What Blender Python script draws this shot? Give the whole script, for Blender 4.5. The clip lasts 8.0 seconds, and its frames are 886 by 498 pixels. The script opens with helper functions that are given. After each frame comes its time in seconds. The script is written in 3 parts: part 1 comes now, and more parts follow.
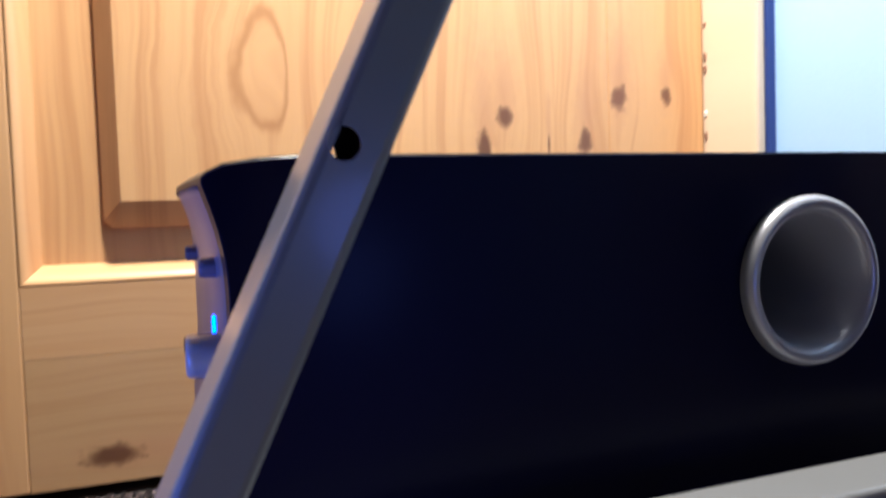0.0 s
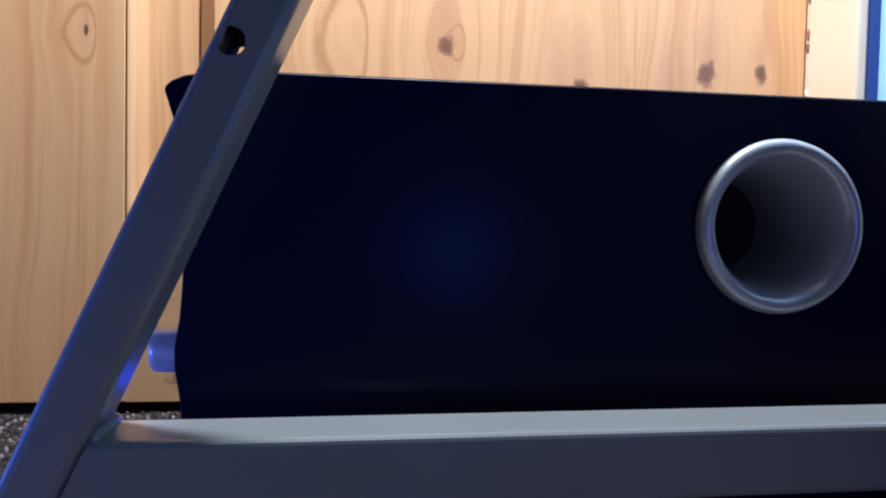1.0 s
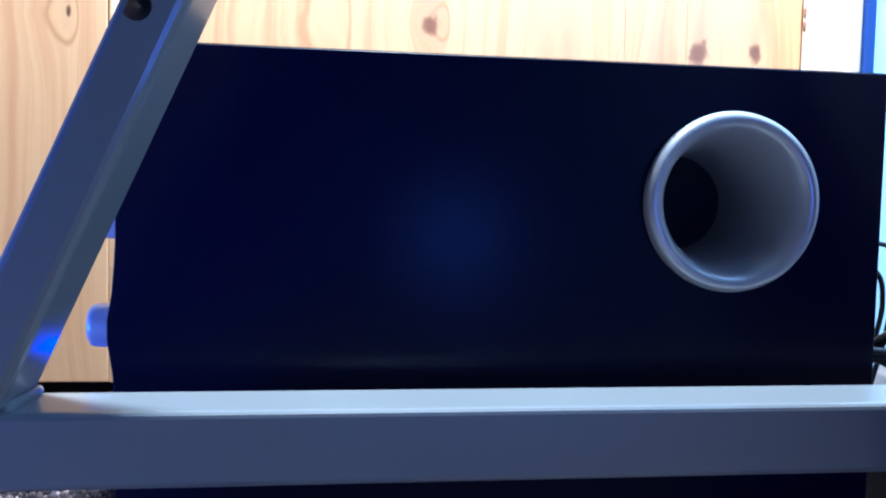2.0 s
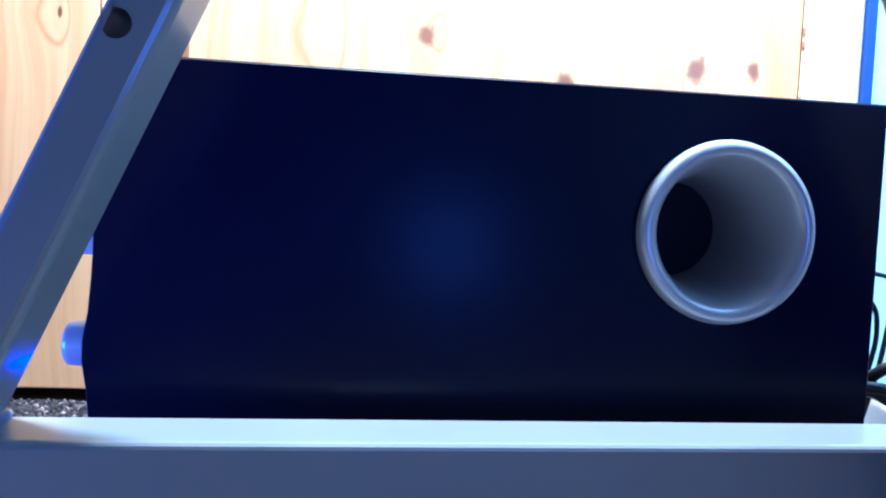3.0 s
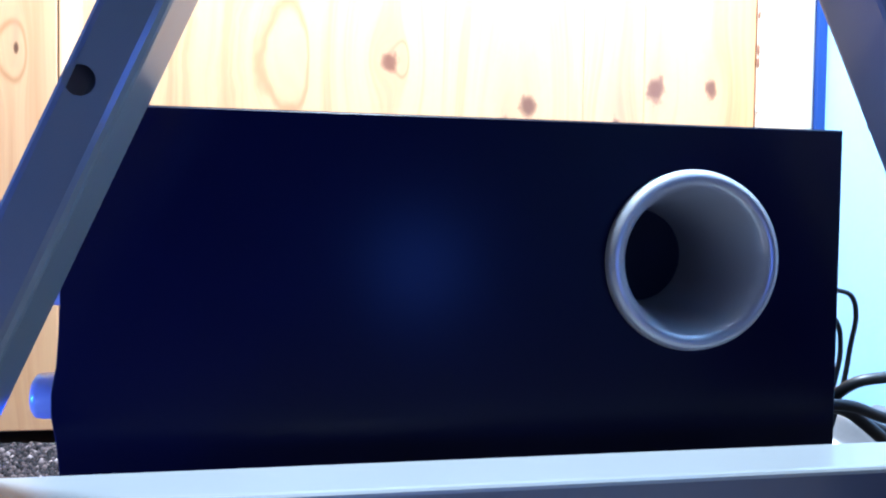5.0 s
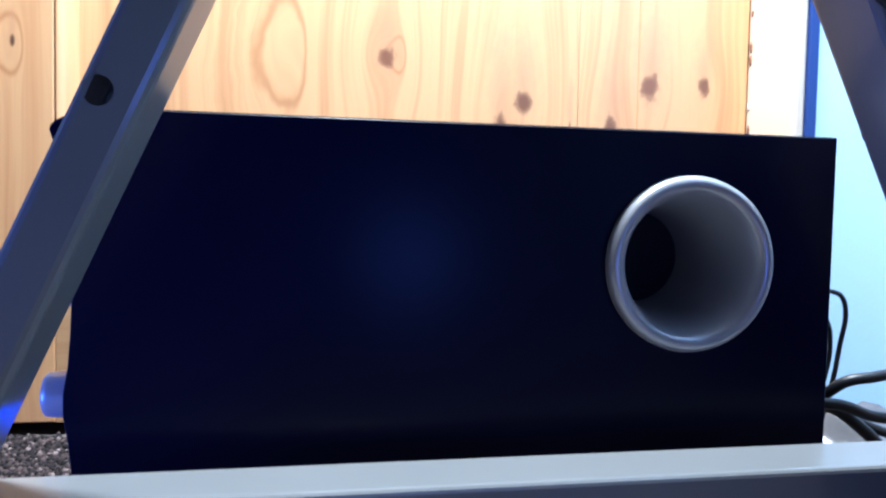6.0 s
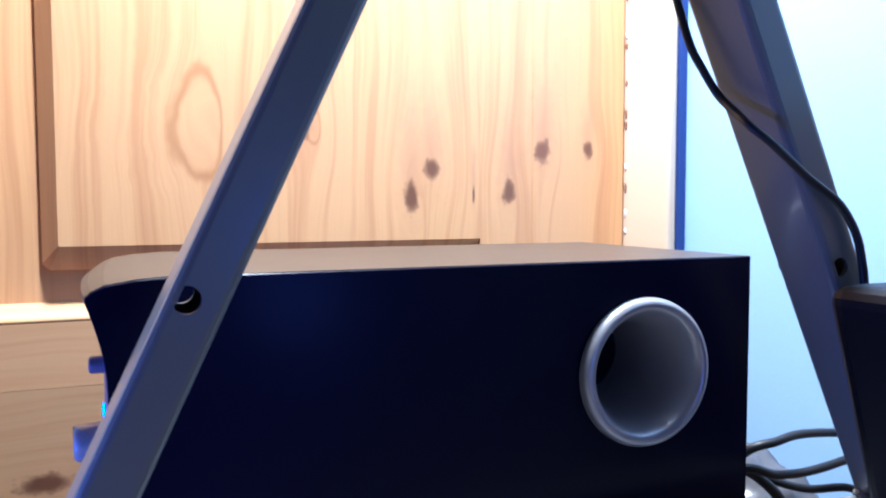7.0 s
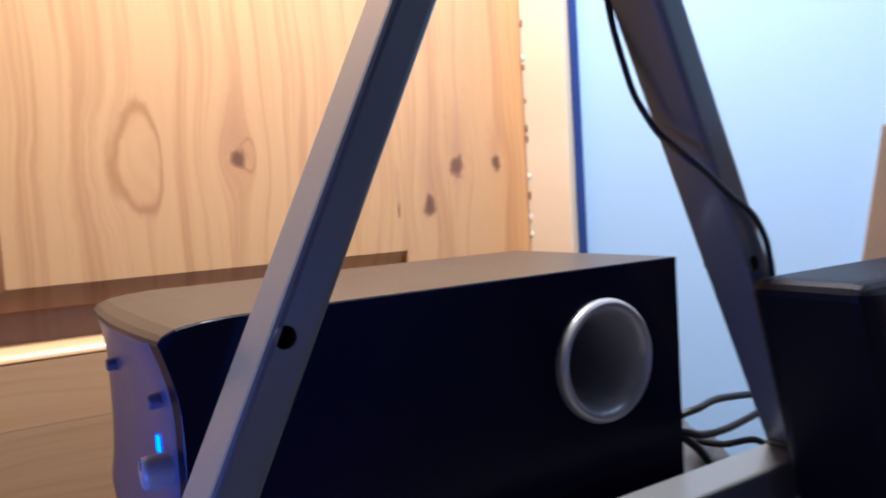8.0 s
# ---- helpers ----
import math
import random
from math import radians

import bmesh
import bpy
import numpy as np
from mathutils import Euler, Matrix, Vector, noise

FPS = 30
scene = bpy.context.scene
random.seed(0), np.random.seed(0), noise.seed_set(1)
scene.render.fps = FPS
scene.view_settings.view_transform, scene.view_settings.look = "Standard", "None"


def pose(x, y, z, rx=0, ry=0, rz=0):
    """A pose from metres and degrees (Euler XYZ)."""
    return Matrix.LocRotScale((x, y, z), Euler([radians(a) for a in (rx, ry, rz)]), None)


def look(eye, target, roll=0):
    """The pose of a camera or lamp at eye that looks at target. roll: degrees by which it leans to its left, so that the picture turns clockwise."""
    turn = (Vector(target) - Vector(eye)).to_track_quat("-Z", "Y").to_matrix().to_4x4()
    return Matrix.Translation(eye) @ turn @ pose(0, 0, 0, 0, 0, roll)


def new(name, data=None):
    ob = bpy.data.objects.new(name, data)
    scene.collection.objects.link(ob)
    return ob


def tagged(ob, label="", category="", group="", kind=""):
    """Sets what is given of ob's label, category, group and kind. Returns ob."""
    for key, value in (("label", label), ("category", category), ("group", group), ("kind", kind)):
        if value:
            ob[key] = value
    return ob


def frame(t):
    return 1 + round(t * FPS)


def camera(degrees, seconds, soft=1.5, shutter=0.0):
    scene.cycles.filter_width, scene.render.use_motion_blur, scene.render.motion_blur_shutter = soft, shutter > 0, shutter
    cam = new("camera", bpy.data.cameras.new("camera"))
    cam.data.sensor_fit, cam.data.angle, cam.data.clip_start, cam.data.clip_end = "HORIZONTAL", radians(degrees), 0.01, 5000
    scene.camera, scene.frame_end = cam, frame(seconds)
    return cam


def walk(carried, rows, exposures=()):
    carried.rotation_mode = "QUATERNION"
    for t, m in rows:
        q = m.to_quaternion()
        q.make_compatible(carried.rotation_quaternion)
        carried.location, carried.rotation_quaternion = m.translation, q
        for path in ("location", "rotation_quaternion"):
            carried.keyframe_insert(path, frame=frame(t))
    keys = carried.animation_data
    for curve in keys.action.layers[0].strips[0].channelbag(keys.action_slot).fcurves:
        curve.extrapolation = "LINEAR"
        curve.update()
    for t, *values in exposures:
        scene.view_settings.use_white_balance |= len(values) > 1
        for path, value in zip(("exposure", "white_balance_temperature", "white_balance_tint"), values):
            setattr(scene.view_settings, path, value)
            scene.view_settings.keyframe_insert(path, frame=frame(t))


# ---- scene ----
cam = camera(59.6, 8.0, 2.1, 0.4)
PATH = [
    (0, (-0.026, -0.29, 0.227), (0.681, 1.578, 0.132), -1.9),
    (0.2, (-0.001, -0.307, 0.217), (0.576, 1.603, 0.069), -1.1),
    (0.5, (0.033, -0.326, 0.196), (0.465, 1.623, 0.066), -1.0),
    (0.8, (0.053, -0.338, 0.19), (0.368, 1.632, 0.046), 0.1),
    (1, (0.063, -0.344, 0.189), (0.348, 1.634, 0.108), 1.2),
    (1.5, (0.087, -0.345, 0.182), (0.313, 1.64, 0.074), 1.4),
    (1.7, (0.094, -0.344, 0.181), (0.318, 1.64, 0.067), 1.3),
    (2.8, (0.111, -0.337, 0.193), (0.338, 1.648, 0.1), 1.9),
    (3, (0.106, -0.334, 0.193), (0.343, 1.649, 0.088), 2.7),
    (3.5, (0.102, -0.328, 0.201), (0.388, 1.649, 0.102), 0.5),
    (4, (0.101, -0.324, 0.206), (0.39, 1.653, 0.133), 0.3),
    (4.5, (0.104, -0.328, 0.205), (0.408, 1.648, 0.136), 0.5),
    (5.8, (0.101, -0.341, 0.203), (0.43, 1.63, 0.128), 1.1),
    (6, (0.095, -0.34, 0.211), (0.446, 1.626, 0.111), 1.2),
    (6.2, (0.078, -0.338, 0.218), (0.55, 1.604, 0.142), 0.8),
    (6.5, (0.055, -0.345, 0.253), (0.585, 1.582, 0.161), 2.0),
    (6.8, (0.026, -0.354, 0.274), (0.705, 1.524, 0.168), 1.2),
    (7, (0.009, -0.353, 0.281), (0.765, 1.495, 0.166), -0.1),
    (7.2, (-0.006, -0.361, 0.287), (0.795, 1.468, 0.162), -2.0),
    (7.5, (-0.034, -0.359, 0.298), (0.887, 1.412, 0.182), -3.0),
    (7.8, (-0.061, -0.367, 0.296), (0.906, 1.38, 0.188), -4.2),
    (8, (-0.087, -0.374, 0.301), (0.99, 1.306, 0.173), -3.4),
]
EXPOSURES = [(0, -0.08, 5950, 12), (0.5, -0.22, 5500, 11), (0.8, -0.28, 5250, 10), (1, -0.2, 5000, 9), (1.5, 0.38, 4500, 6), (1.7, 0.5, 4420, 5), (2.8, 1.12, 4130, 3), (4.5, 1.12, 4180, 3), (5.8, 0.5, 4800, 5),
             (6.5, 0.35, 4700, 9), (7, 0.25, 4800, 12), (7.5, -0.05, 5500, 14), (8, -0.42, 5600, 16)]
walk(cam, [(t, look(eye, target, roll)) for t, eye, target, roll in PATH], EXPOSURES)

# ---- light ----
world = bpy.data.worlds.new("room_world")
scene.world = world
world.use_nodes = True
world.node_tree.nodes["Background"].inputs[0].default_value = (0.25, 0.35, 0.7, 1)
world.node_tree.nodes["Background"].inputs[1].default_value = 0.05


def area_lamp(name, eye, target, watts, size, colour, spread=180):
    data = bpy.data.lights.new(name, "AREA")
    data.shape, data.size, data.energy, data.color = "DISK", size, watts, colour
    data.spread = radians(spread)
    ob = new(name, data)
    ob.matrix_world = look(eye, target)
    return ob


area_lamp("ceiling_lamp", (0.155, 0.12, 1.15), (0.16, 0.22, 0.0), 31.5, 0.12, (1.0, 0.92, 0.785))
# unseen blue fill added behind the camera, for the sheen on the cabinet
area_lamp("blue_front_fill", (0.27, -0.95, 0.13), (0.18, 0.1, 0.17), 0.42, 0.15, (0.16, 0.25, 1.0))
# blue lamp added out of view at the left, tinting leg edges and fascia
area_lamp("blue_left_fill", (-0.36, -0.10, 0.09), (0.0, -0.04, 0.15), 0.46, 0.06, (0.10, 0.20, 1.0), 110)


# ---- materials ----
class Nodes:
    """A short hand for building node trees."""

    def __init__(self, name):
        self.mat = bpy.data.materials.new(name)
        self.mat.use_nodes = True
        self.tree = self.mat.node_tree
        self.bsdf = self.tree.nodes["Principled BSDF"]

    def add(self, kind, ins=(), **props):
        n = self.tree.nodes.new(kind)
        for k, v in props.items():
            setattr(n, k, v)
        for i, v in enumerate(ins):
            self.put(n, i, v)
        return n

    def put(self, n, i, v):
        if v is None:
            return
        if isinstance(v, bpy.types.NodeSocket):
            self.tree.links.new(v, n.inputs[i])
        else:
            n.inputs[i].default_value = v

    def m(self, op, a, b=None, c=None):
        return self.add("ShaderNodeMath", (a, b, c), operation=op).outputs[0]

    def coords(self):
        co = self.add("ShaderNodeTexCoord").outputs["Object"]
        return co, self.add("ShaderNodeSeparateXYZ", (co,)).outputs

    def noise(self, vec, scale, detail=3.0, rough=0.5):
        n = self.add("ShaderNodeTexNoise")
        self.tree.links.new(vec, n.inputs["Vector"])
        n.inputs["Scale"].default_value, n.inputs["Detail"].default_value = scale, detail
        n.inputs["Roughness"].default_value = rough
        return n.outputs["Fac"]

    def ramp(self, fac, stops):
        r = self.add("ShaderNodeValToRGB", (fac,))
        e = r.color_ramp.elements
        while len(e) < len(stops):
            e.new(0.5)
        for el, (p, c) in zip(e, stops):
            el.position, el.color = p, (*c, 1) if len(c) == 3 else c
        return r.outputs[0]

    def mix(self, fac, a, b):
        n = self.add("ShaderNodeMix", data_type="RGBA")
        self.put(n, 0, fac)
        self.put(n, 6, a if not isinstance(a, tuple) else (*a, 1))
        self.put(n, 7, b if not isinstance(b, tuple) else (*b, 1))
        return n.outputs[2]

    def bump(self, height, strength, distance=0.001):
        n = self.add("ShaderNodeBump")
        n.inputs["Strength"].default_value, n.inputs["Distance"].default_value = strength, distance
        self.tree.links.new(height, n.inputs["Height"])
        self.tree.links.new(n.outputs[0], self.bsdf.inputs["Normal"])

    def set(self, colour=None, rough=None, metal=None, **more):
        for key, v in (("Base Color", colour), ("Roughness", rough), ("Metallic", metal), *more.items()):
            if v is None:
                continue
            if isinstance(v, tuple):
                v = (*v, 1)
            if isinstance(v, bpy.types.NodeSocket):
                self.tree.links.new(v, self.bsdf.inputs[key])
            else:
                self.bsdf.inputs[key].default_value = v
        return self.mat


def pine(name, along="z", knots=(), loops=(), shift=0.0, light=(0.77, 0.440, 0.198), dark=(0.52, 0.228, 0.086)):
    """Varnished pine. knots: (across, along, half width, half length); loops: closed growth rings of the same form."""
    n = Nodes(name)
    _, xyz = n.coords()
    across, run = (xyz["X"], xyz["Z"]) if along == "z" else (xyz["Z"], xyz["X"])
    across = n.m("ADD", across, shift)
    slow = n.add("ShaderNodeCombineXYZ", (n.m("MULTIPLY", across, 9.0), shift * 7, n.m("MULTIPLY", run, 3.5)))
    u = n.m("ADD", across, n.m("MULTIPLY", n.m("SUBTRACT", n.noise(slow.outputs[0], 1.0, 2.0), 0.5), 0.036))
    core = halo = ring = None
    for kx, kz, a, b in [(k[0] + shift, *k[1:]) for k in knots]:
        dx, dz = n.m("SUBTRACT", across, kx), n.m("SUBTRACT", run, kz)

        def ell(fx, fz):
            return n.m("ADD", n.m("POWER", n.m("ABSOLUTE", n.m("DIVIDE", dx, fx)), 2.0), n.m("POWER", n.m("ABSOLUTE", n.m("DIVIDE", dz, fz)), 2.0))

        w = n.m("EXPONENT", n.m("MULTIPLY", ell(a * 3.2, b * 5.0), -1.0))
        u = n.m("SUBTRACT", u, n.m("MULTIPLY", n.m("MULTIPLY", dx, w), 0.92))
        d = ell(a, b)
        at = n.add("ShaderNodeCombineXYZ", (n.m("MULTIPLY", across, 1.6), kx * 9.0, run)).outputs[0]
        wob = n.m("MULTIPLY_ADD", n.noise(at, 75.0, 3.0, 0.6), 2.4, -0.25)
        c = n.add("ShaderNodeMapRange", (n.m("MULTIPLY", d, wob), 0.12, 1.45, 1.0, 0.0), interpolation_type="SMOOTHSTEP").outputs[0]
        up = n.m("SUBTRACT", dz, b * 2.2)
        flame = n.m("ADD", n.m("POWER", n.m("ABSOLUTE", n.m("DIVIDE", dx, a * 1.7)), 2.0), n.m("POWER", n.m("ABSOLUTE", n.m("DIVIDE", up, b * 3.8)), 2.0))
        h = n.m("MULTIPLY", n.m("EXPONENT", n.m("MULTIPLY", flame, n.m("MULTIPLY", wob, -1.1))), 0.48)
        core = c if core is None else n.m("MAXIMUM", core, c)
        halo = h if halo is None else n.m("MAXIMUM", halo, h)
    for kx, kz, a, b in [(k[0] + shift, *k[1:]) for k in loops]:
        dx, dz = n.m("SUBTRACT", across, kx), n.m("SUBTRACT", run, kz)
        wob = n.m("MULTIPLY_ADD", n.noise(n.add("ShaderNodeCombineXYZ", (n.m("MULTIPLY", across, 2.0), shift, run)).outputs[0], 24.0, 2.0), 0.9, 0.55)
        left, right = n.m("MAXIMUM", n.m("DIVIDE", dx, -a * 1.25), 0.0), n.m("MAXIMUM", n.m("DIVIDE", dx, a * 0.75), 0.0)
        d = n.m("ADD", n.m("ADD", n.m("POWER", left, 1.25), n.m("POWER", right, 2.6)), n.m("POWER", n.m("ABSOLUTE", n.m("DIVIDE", dz, b)), 1.7))
        d = n.m("SUBTRACT", n.m("MULTIPLY", d, wob), 1.0)
        side = n.add("ShaderNodeMapRange", (d, -0.55, 0.0, 0.0, 1.0), interpolation_type="SMOOTHSTEP").outputs[0]
        band = n.m("MULTIPLY", side, n.m("EXPONENT", n.m("MULTIPLY", n.m("POWER", n.m("ABSOLUTE", n.m("DIVIDE", d, 0.24)), 2.0), -1.0)))
        w = n.m("EXPONENT", n.m("MULTIPLY", n.m("MAXIMUM", n.m("ADD", d, 0.3), 0.0), -0.9))
        u = n.m("SUBTRACT", u, n.m("MULTIPLY", n.m("MULTIPLY", dx, w), 0.85))
        ring = band if ring is None else n.m("MAXIMUM", ring, band)
    streak = n.noise(n.add("ShaderNodeCombineXYZ", (n.m("MULTIPLY", u, 55.0), 3.0, n.m("MULTIPLY", run, 1.6))).outputs[0], 1.0, 3.0, 0.55)
    lines = n.noise(n.add("ShaderNodeCombineXYZ", (n.m("MULTIPLY", u, 190.0), 8.0, n.m("MULTIPLY", run, 2.2))).outputs[0], 1.0, 2.0, 0.5)
    pores = n.noise(n.add("ShaderNodeCombineXYZ", (n.m("MULTIPLY", u, 900.0), 1.0, n.m("MULTIPLY", run, 25.0))).outputs[0], 1.0, 2.0)
    cloud = n.noise(n.add("ShaderNodeCombineXYZ", (across, 2.0, run)).outputs[0], 7.0, 2.0)
    fac = n.m("ADD", n.m("MULTIPLY", streak, 0.68), n.m("MULTIPLY", lines, 0.32))
    late = n.add("ShaderNodeMapRange", (fac, 0.44, 0.66, 0.0, 1.0), interpolation_type="SMOOTHSTEP").outputs[0]
    col = n.mix(n.m("MULTIPLY", late, 0.56), light, dark)
    thin = n.add("ShaderNodeMapRange", (lines, 0.60, 0.74, 0.0, 0.16), interpolation_type="SMOOTHSTEP").outputs[0]
    col = n.mix(thin, col, tuple(c * 0.72 for c in dark))
    col = n.mix(n.m("MULTIPLY", n.m("SUBTRACT", cloud, 0.35), 0.7), col, (0.64, 0.31, 0.14))
    col = n.mix(n.m("MULTIPLY", pores, 0.18), col, tuple(c * 0.6 for c in dark))
    if ring is not None:
        col = n.mix(n.m("MULTIPLY", ring, 0.62), col, (0.39, 0.16, 0.052))
    if core is not None:
        col = n.mix(halo, col, (0.52, 0.25, 0.13))
        col = n.mix(n.m("MULTIPLY", core, 0.9), col, n.mix(n.add("ShaderNodeMapRange", (cloud, 0.35, 0.65, 0.0, 1.0)).outputs[0], (0.07, 0.023, 0.012), (0.18, 0.066, 0.032)))
    n.bump(n.m("ADD", lines, pores), 0.12, 0.0006)
    return n.set(col, n.m("MULTIPLY_ADD", pores, 0.2, 0.32), **{"Coat Weight": 0.15, "Coat Roughness": 0.25})


def plain(name, colour, rough, metal=0.0, grain=400.0, bump=0.1, spread=0.25, stain=12.0, **more):
    """A plain surface with fine grain and a slow unevenness."""
    n = Nodes(name)
    co, _ = n.coords()
    fine, slow = n.noise(co, grain, 3.0), n.noise(co, stain, 3.0)
    low, high = tuple(c * (1 - spread) for c in colour), tuple(min(1, c * (1 + spread)) for c in colour)
    col = n.mix(n.m("ADD", n.m("MULTIPLY", fine, 0.4), n.m("MULTIPLY", slow, 0.6)), low, high)
    n.bump(fine, bump, 0.0005)
    return n.set(col, n.m("MULTIPLY_ADD", slow, rough * 0.3, rough * 0.85), metal, **more)


def glow(name, colour, strength):
    n = Nodes(name)
    return n.set(colour, 0.3, 0.0, **{"Emission Color": colour, "Emission Strength": strength})


MAT_FIELD = pine("pine_panel", knots=[(0.169, 0.354, 0.0085, 0.0095), (0.304, 0.318, 0.0085, 0.011), (0.2815, 0.289, 0.0075, 0.017), (0.352, 0.292, 0.0016, 0.009)],
                 loops=[(0.076, 0.354, 0.0225, 0.050), (0.180, 0.358, 0.009, 0.017)])
MAT_MARGIN = pine("pine_margin", shift=1.7)
MAT_STILE_R = pine("pine_hinge_stile", knots=[(0.4355, 0.340, 0.010, 0.0125), (0.495, 0.343, 0.006, 0.009), (0.395, 0.295, 0.0075, 0.013)], shift=0.35)
MAT_STILE_L = pine("pine_lock_stile", knots=[(-0.159, 0.351, 0.0022, 0.006)], loops=[(-0.161, 0.349, 0.014, 0.026)], shift=2.6, light=(0.69, 0.395, 0.185))
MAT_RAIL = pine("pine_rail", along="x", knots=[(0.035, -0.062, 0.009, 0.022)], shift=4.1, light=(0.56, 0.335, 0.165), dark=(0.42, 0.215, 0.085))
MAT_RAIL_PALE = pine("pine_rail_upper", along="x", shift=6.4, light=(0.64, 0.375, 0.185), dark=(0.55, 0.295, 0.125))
MAT_MOULD = pine("pine_moulding", along="x", shift=5.3)
MAT_FRAME = pine("pale_pine_frame", shift=7.7, knots=[(0.588, 0.475, 0.003, 0.005)], light=(0.84, 0.70, 0.53), dark=(0.76, 0.58, 0.41))
MAT_WALL = plain("pale_blue_paint", (0.37, 0.59, 0.93), 0.7, grain=260, bump=0.25, spread=0.06, stain=5)
MAT_ROOM = plain("room_paint", (0.12, 0.115, 0.115), 0.8, grain=200, bump=0.2, spread=0.05, stain=3)
MAT_CARPET = plain("carpet_backing", (0.10, 0.085, 0.075), 0.95, grain=500, bump=0.8, spread=0.5, stain=40)
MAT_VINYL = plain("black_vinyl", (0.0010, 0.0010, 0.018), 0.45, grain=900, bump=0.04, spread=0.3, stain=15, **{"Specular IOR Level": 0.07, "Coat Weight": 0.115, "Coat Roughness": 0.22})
# vinyl of the top, with the door's warm reflection put into its colour
MAT_TOP_SHEEN = plain("sheen_vinyl", (0.050, 0.035, 0.023), 0.42, grain=700, bump=0.1, spread=0.35, stain=9)
MAT_STEEL = plain("grey_gloss_coat", (0.180, 0.182, 0.184), 0.31, metal=0.05, grain=1500, bump=0.02, spread=0.1, stain=18, **{"Coat Weight": 0.22, "Coat Roughness": 0.10})
MAT_SILVER = plain("silver_plastic", (0.52, 0.52, 0.55), 0.30, metal=0.40, grain=1800, bump=0.02, spread=0.08, stain=30)
MAT_KNOB = plain("knob_plastic", (0.55, 0.54, 0.58), 0.35, metal=0.2, grain=1500, bump=0.02, spread=0.06, stain=20)
MAT_FASCIA = plain("fascia_plastic", (0.20, 0.185, 0.27), 0.38, metal=0.2, grain=1500, bump=0.05, spread=0.08, stain=20)
MAT_CABLE = plain("black_rubber", (0.012, 0.012, 0.015), 0.42, grain=800, bump=0.1)
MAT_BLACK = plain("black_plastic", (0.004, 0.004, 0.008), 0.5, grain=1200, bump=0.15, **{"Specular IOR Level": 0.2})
# blue paint of the wall's edge, deepened by the shade put into it
MAT_EDGE = plain("shaded_blue_paint", (0.022, 0.05, 0.22), 0.6, grain=260, bump=0.2, spread=0.1, stain=8)
MAT_DARK = plain("dark_gap", (0.015, 0.015, 0.03), 0.9)
MAT_CHIP = plain("white_filler", (0.75, 0.72, 0.66), 0.8)
MAT_WORN = plain("worn_edge", (0.24, 0.11, 0.06), 0.8)
MAT_LED = glow("blue_led", (0.0, 0.055, 1.0), 20.0)
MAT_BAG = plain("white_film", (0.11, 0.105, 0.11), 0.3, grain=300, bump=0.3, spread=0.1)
MAT_BOARD = pine("brown_board", shift=9.2, light=(0.20, 0.165, 0.14), dark=(0.15, 0.12, 0.10))


def tuft_material():
    n = Nodes("carpet_pile")
    r = n.add("ShaderNodeNewGeometry").outputs["Random Per Island"]
    col = n.ramp(r, [(0.0, (0.005, 0.003, 0.004)), (0.45, (0.018, 0.011, 0.012)), (0.75, (0.052, 0.034, 0.033)), (0.92, (0.10, 0.070, 0.066)), (1.0, (0.26, 0.20, 0.19))])
    return n.set(col, 0.95)


MAT_TUFT = tuft_material()


# ---- building helpers ----
def thing(name, base, label, category, kind="", group=""):
    ob = new(name)
    ob.empty_display_size = 0.05
    ob.matrix_world = Matrix.Translation(base)
    return tagged(ob, label, category, group, kind)


def mesh_of(name, bm, material, smooth=False):
    me = bpy.data.meshes.new(name)
    bmesh.ops.recalc_face_normals(bm, faces=bm.faces)
    bm.to_mesh(me)
    bm.free()
    me.materials.append(material)
    if smooth:
        for p in me.polygons:
            p.use_smooth = True
    return me


def world_of(ob):
    m = ob.matrix_basis.copy()
    return m if ob.parent is None else world_of(ob.parent) @ ob.matrix_parent_inverse @ m


def part(name, bm, material, parent, label="", smooth=False):
    """One mesh, given in world coordinates, under a thing or under a part."""
    ob = new(name, mesh_of(name, bm, material, smooth))
    ob.parent = parent
    ob.matrix_parent_inverse = world_of(parent).inverted()
    return tagged(ob, label)


def single(name, bm, material, label, category, kind="", smooth=False):
    return tagged(new(name, mesh_of(name, bm, material, smooth)), label, category, "", kind)


def box(lo, hi, bevel=0.0, segments=2):
    bm = bmesh.new()
    size, mid = [b - a for a, b in zip(lo, hi)], [(a + b) / 2 for a, b in zip(lo, hi)]
    bmesh.ops.create_cube(bm, size=1.0, matrix=Matrix.Translation(mid) @ Matrix.Diagonal((*size, 1)))
    if bevel:
        bmesh.ops.bevel(bm, geom=bm.edges[:], offset=bevel, segments=segments, profile=0.5, affect="EDGES")
    return bm


def prism(outline, y0, y1, bevel=0.0):
    """An outline of (x, z) pushed from y0 to y1."""
    bm = bmesh.new()
    a, b = [bm.verts.new((x, y0, z)) for x, z in outline], [bm.verts.new((x, y1, z)) for x, z in outline]
    bm.faces.new(a), bm.faces.new(b[::-1])
    k = len(outline)
    for i in range(k):
        bm.faces.new((a[i], b[i], b[(i + 1) % k], a[(i + 1) % k]))
    if bevel:
        rim = [e for e in bm.edges if abs(e.verts[0].co.y - e.verts[1].co.y) < 1e-7]
        bmesh.ops.bevel(bm, geom=rim, offset=bevel, segments=2, profile=0.5, affect="EDGES")
    return bm


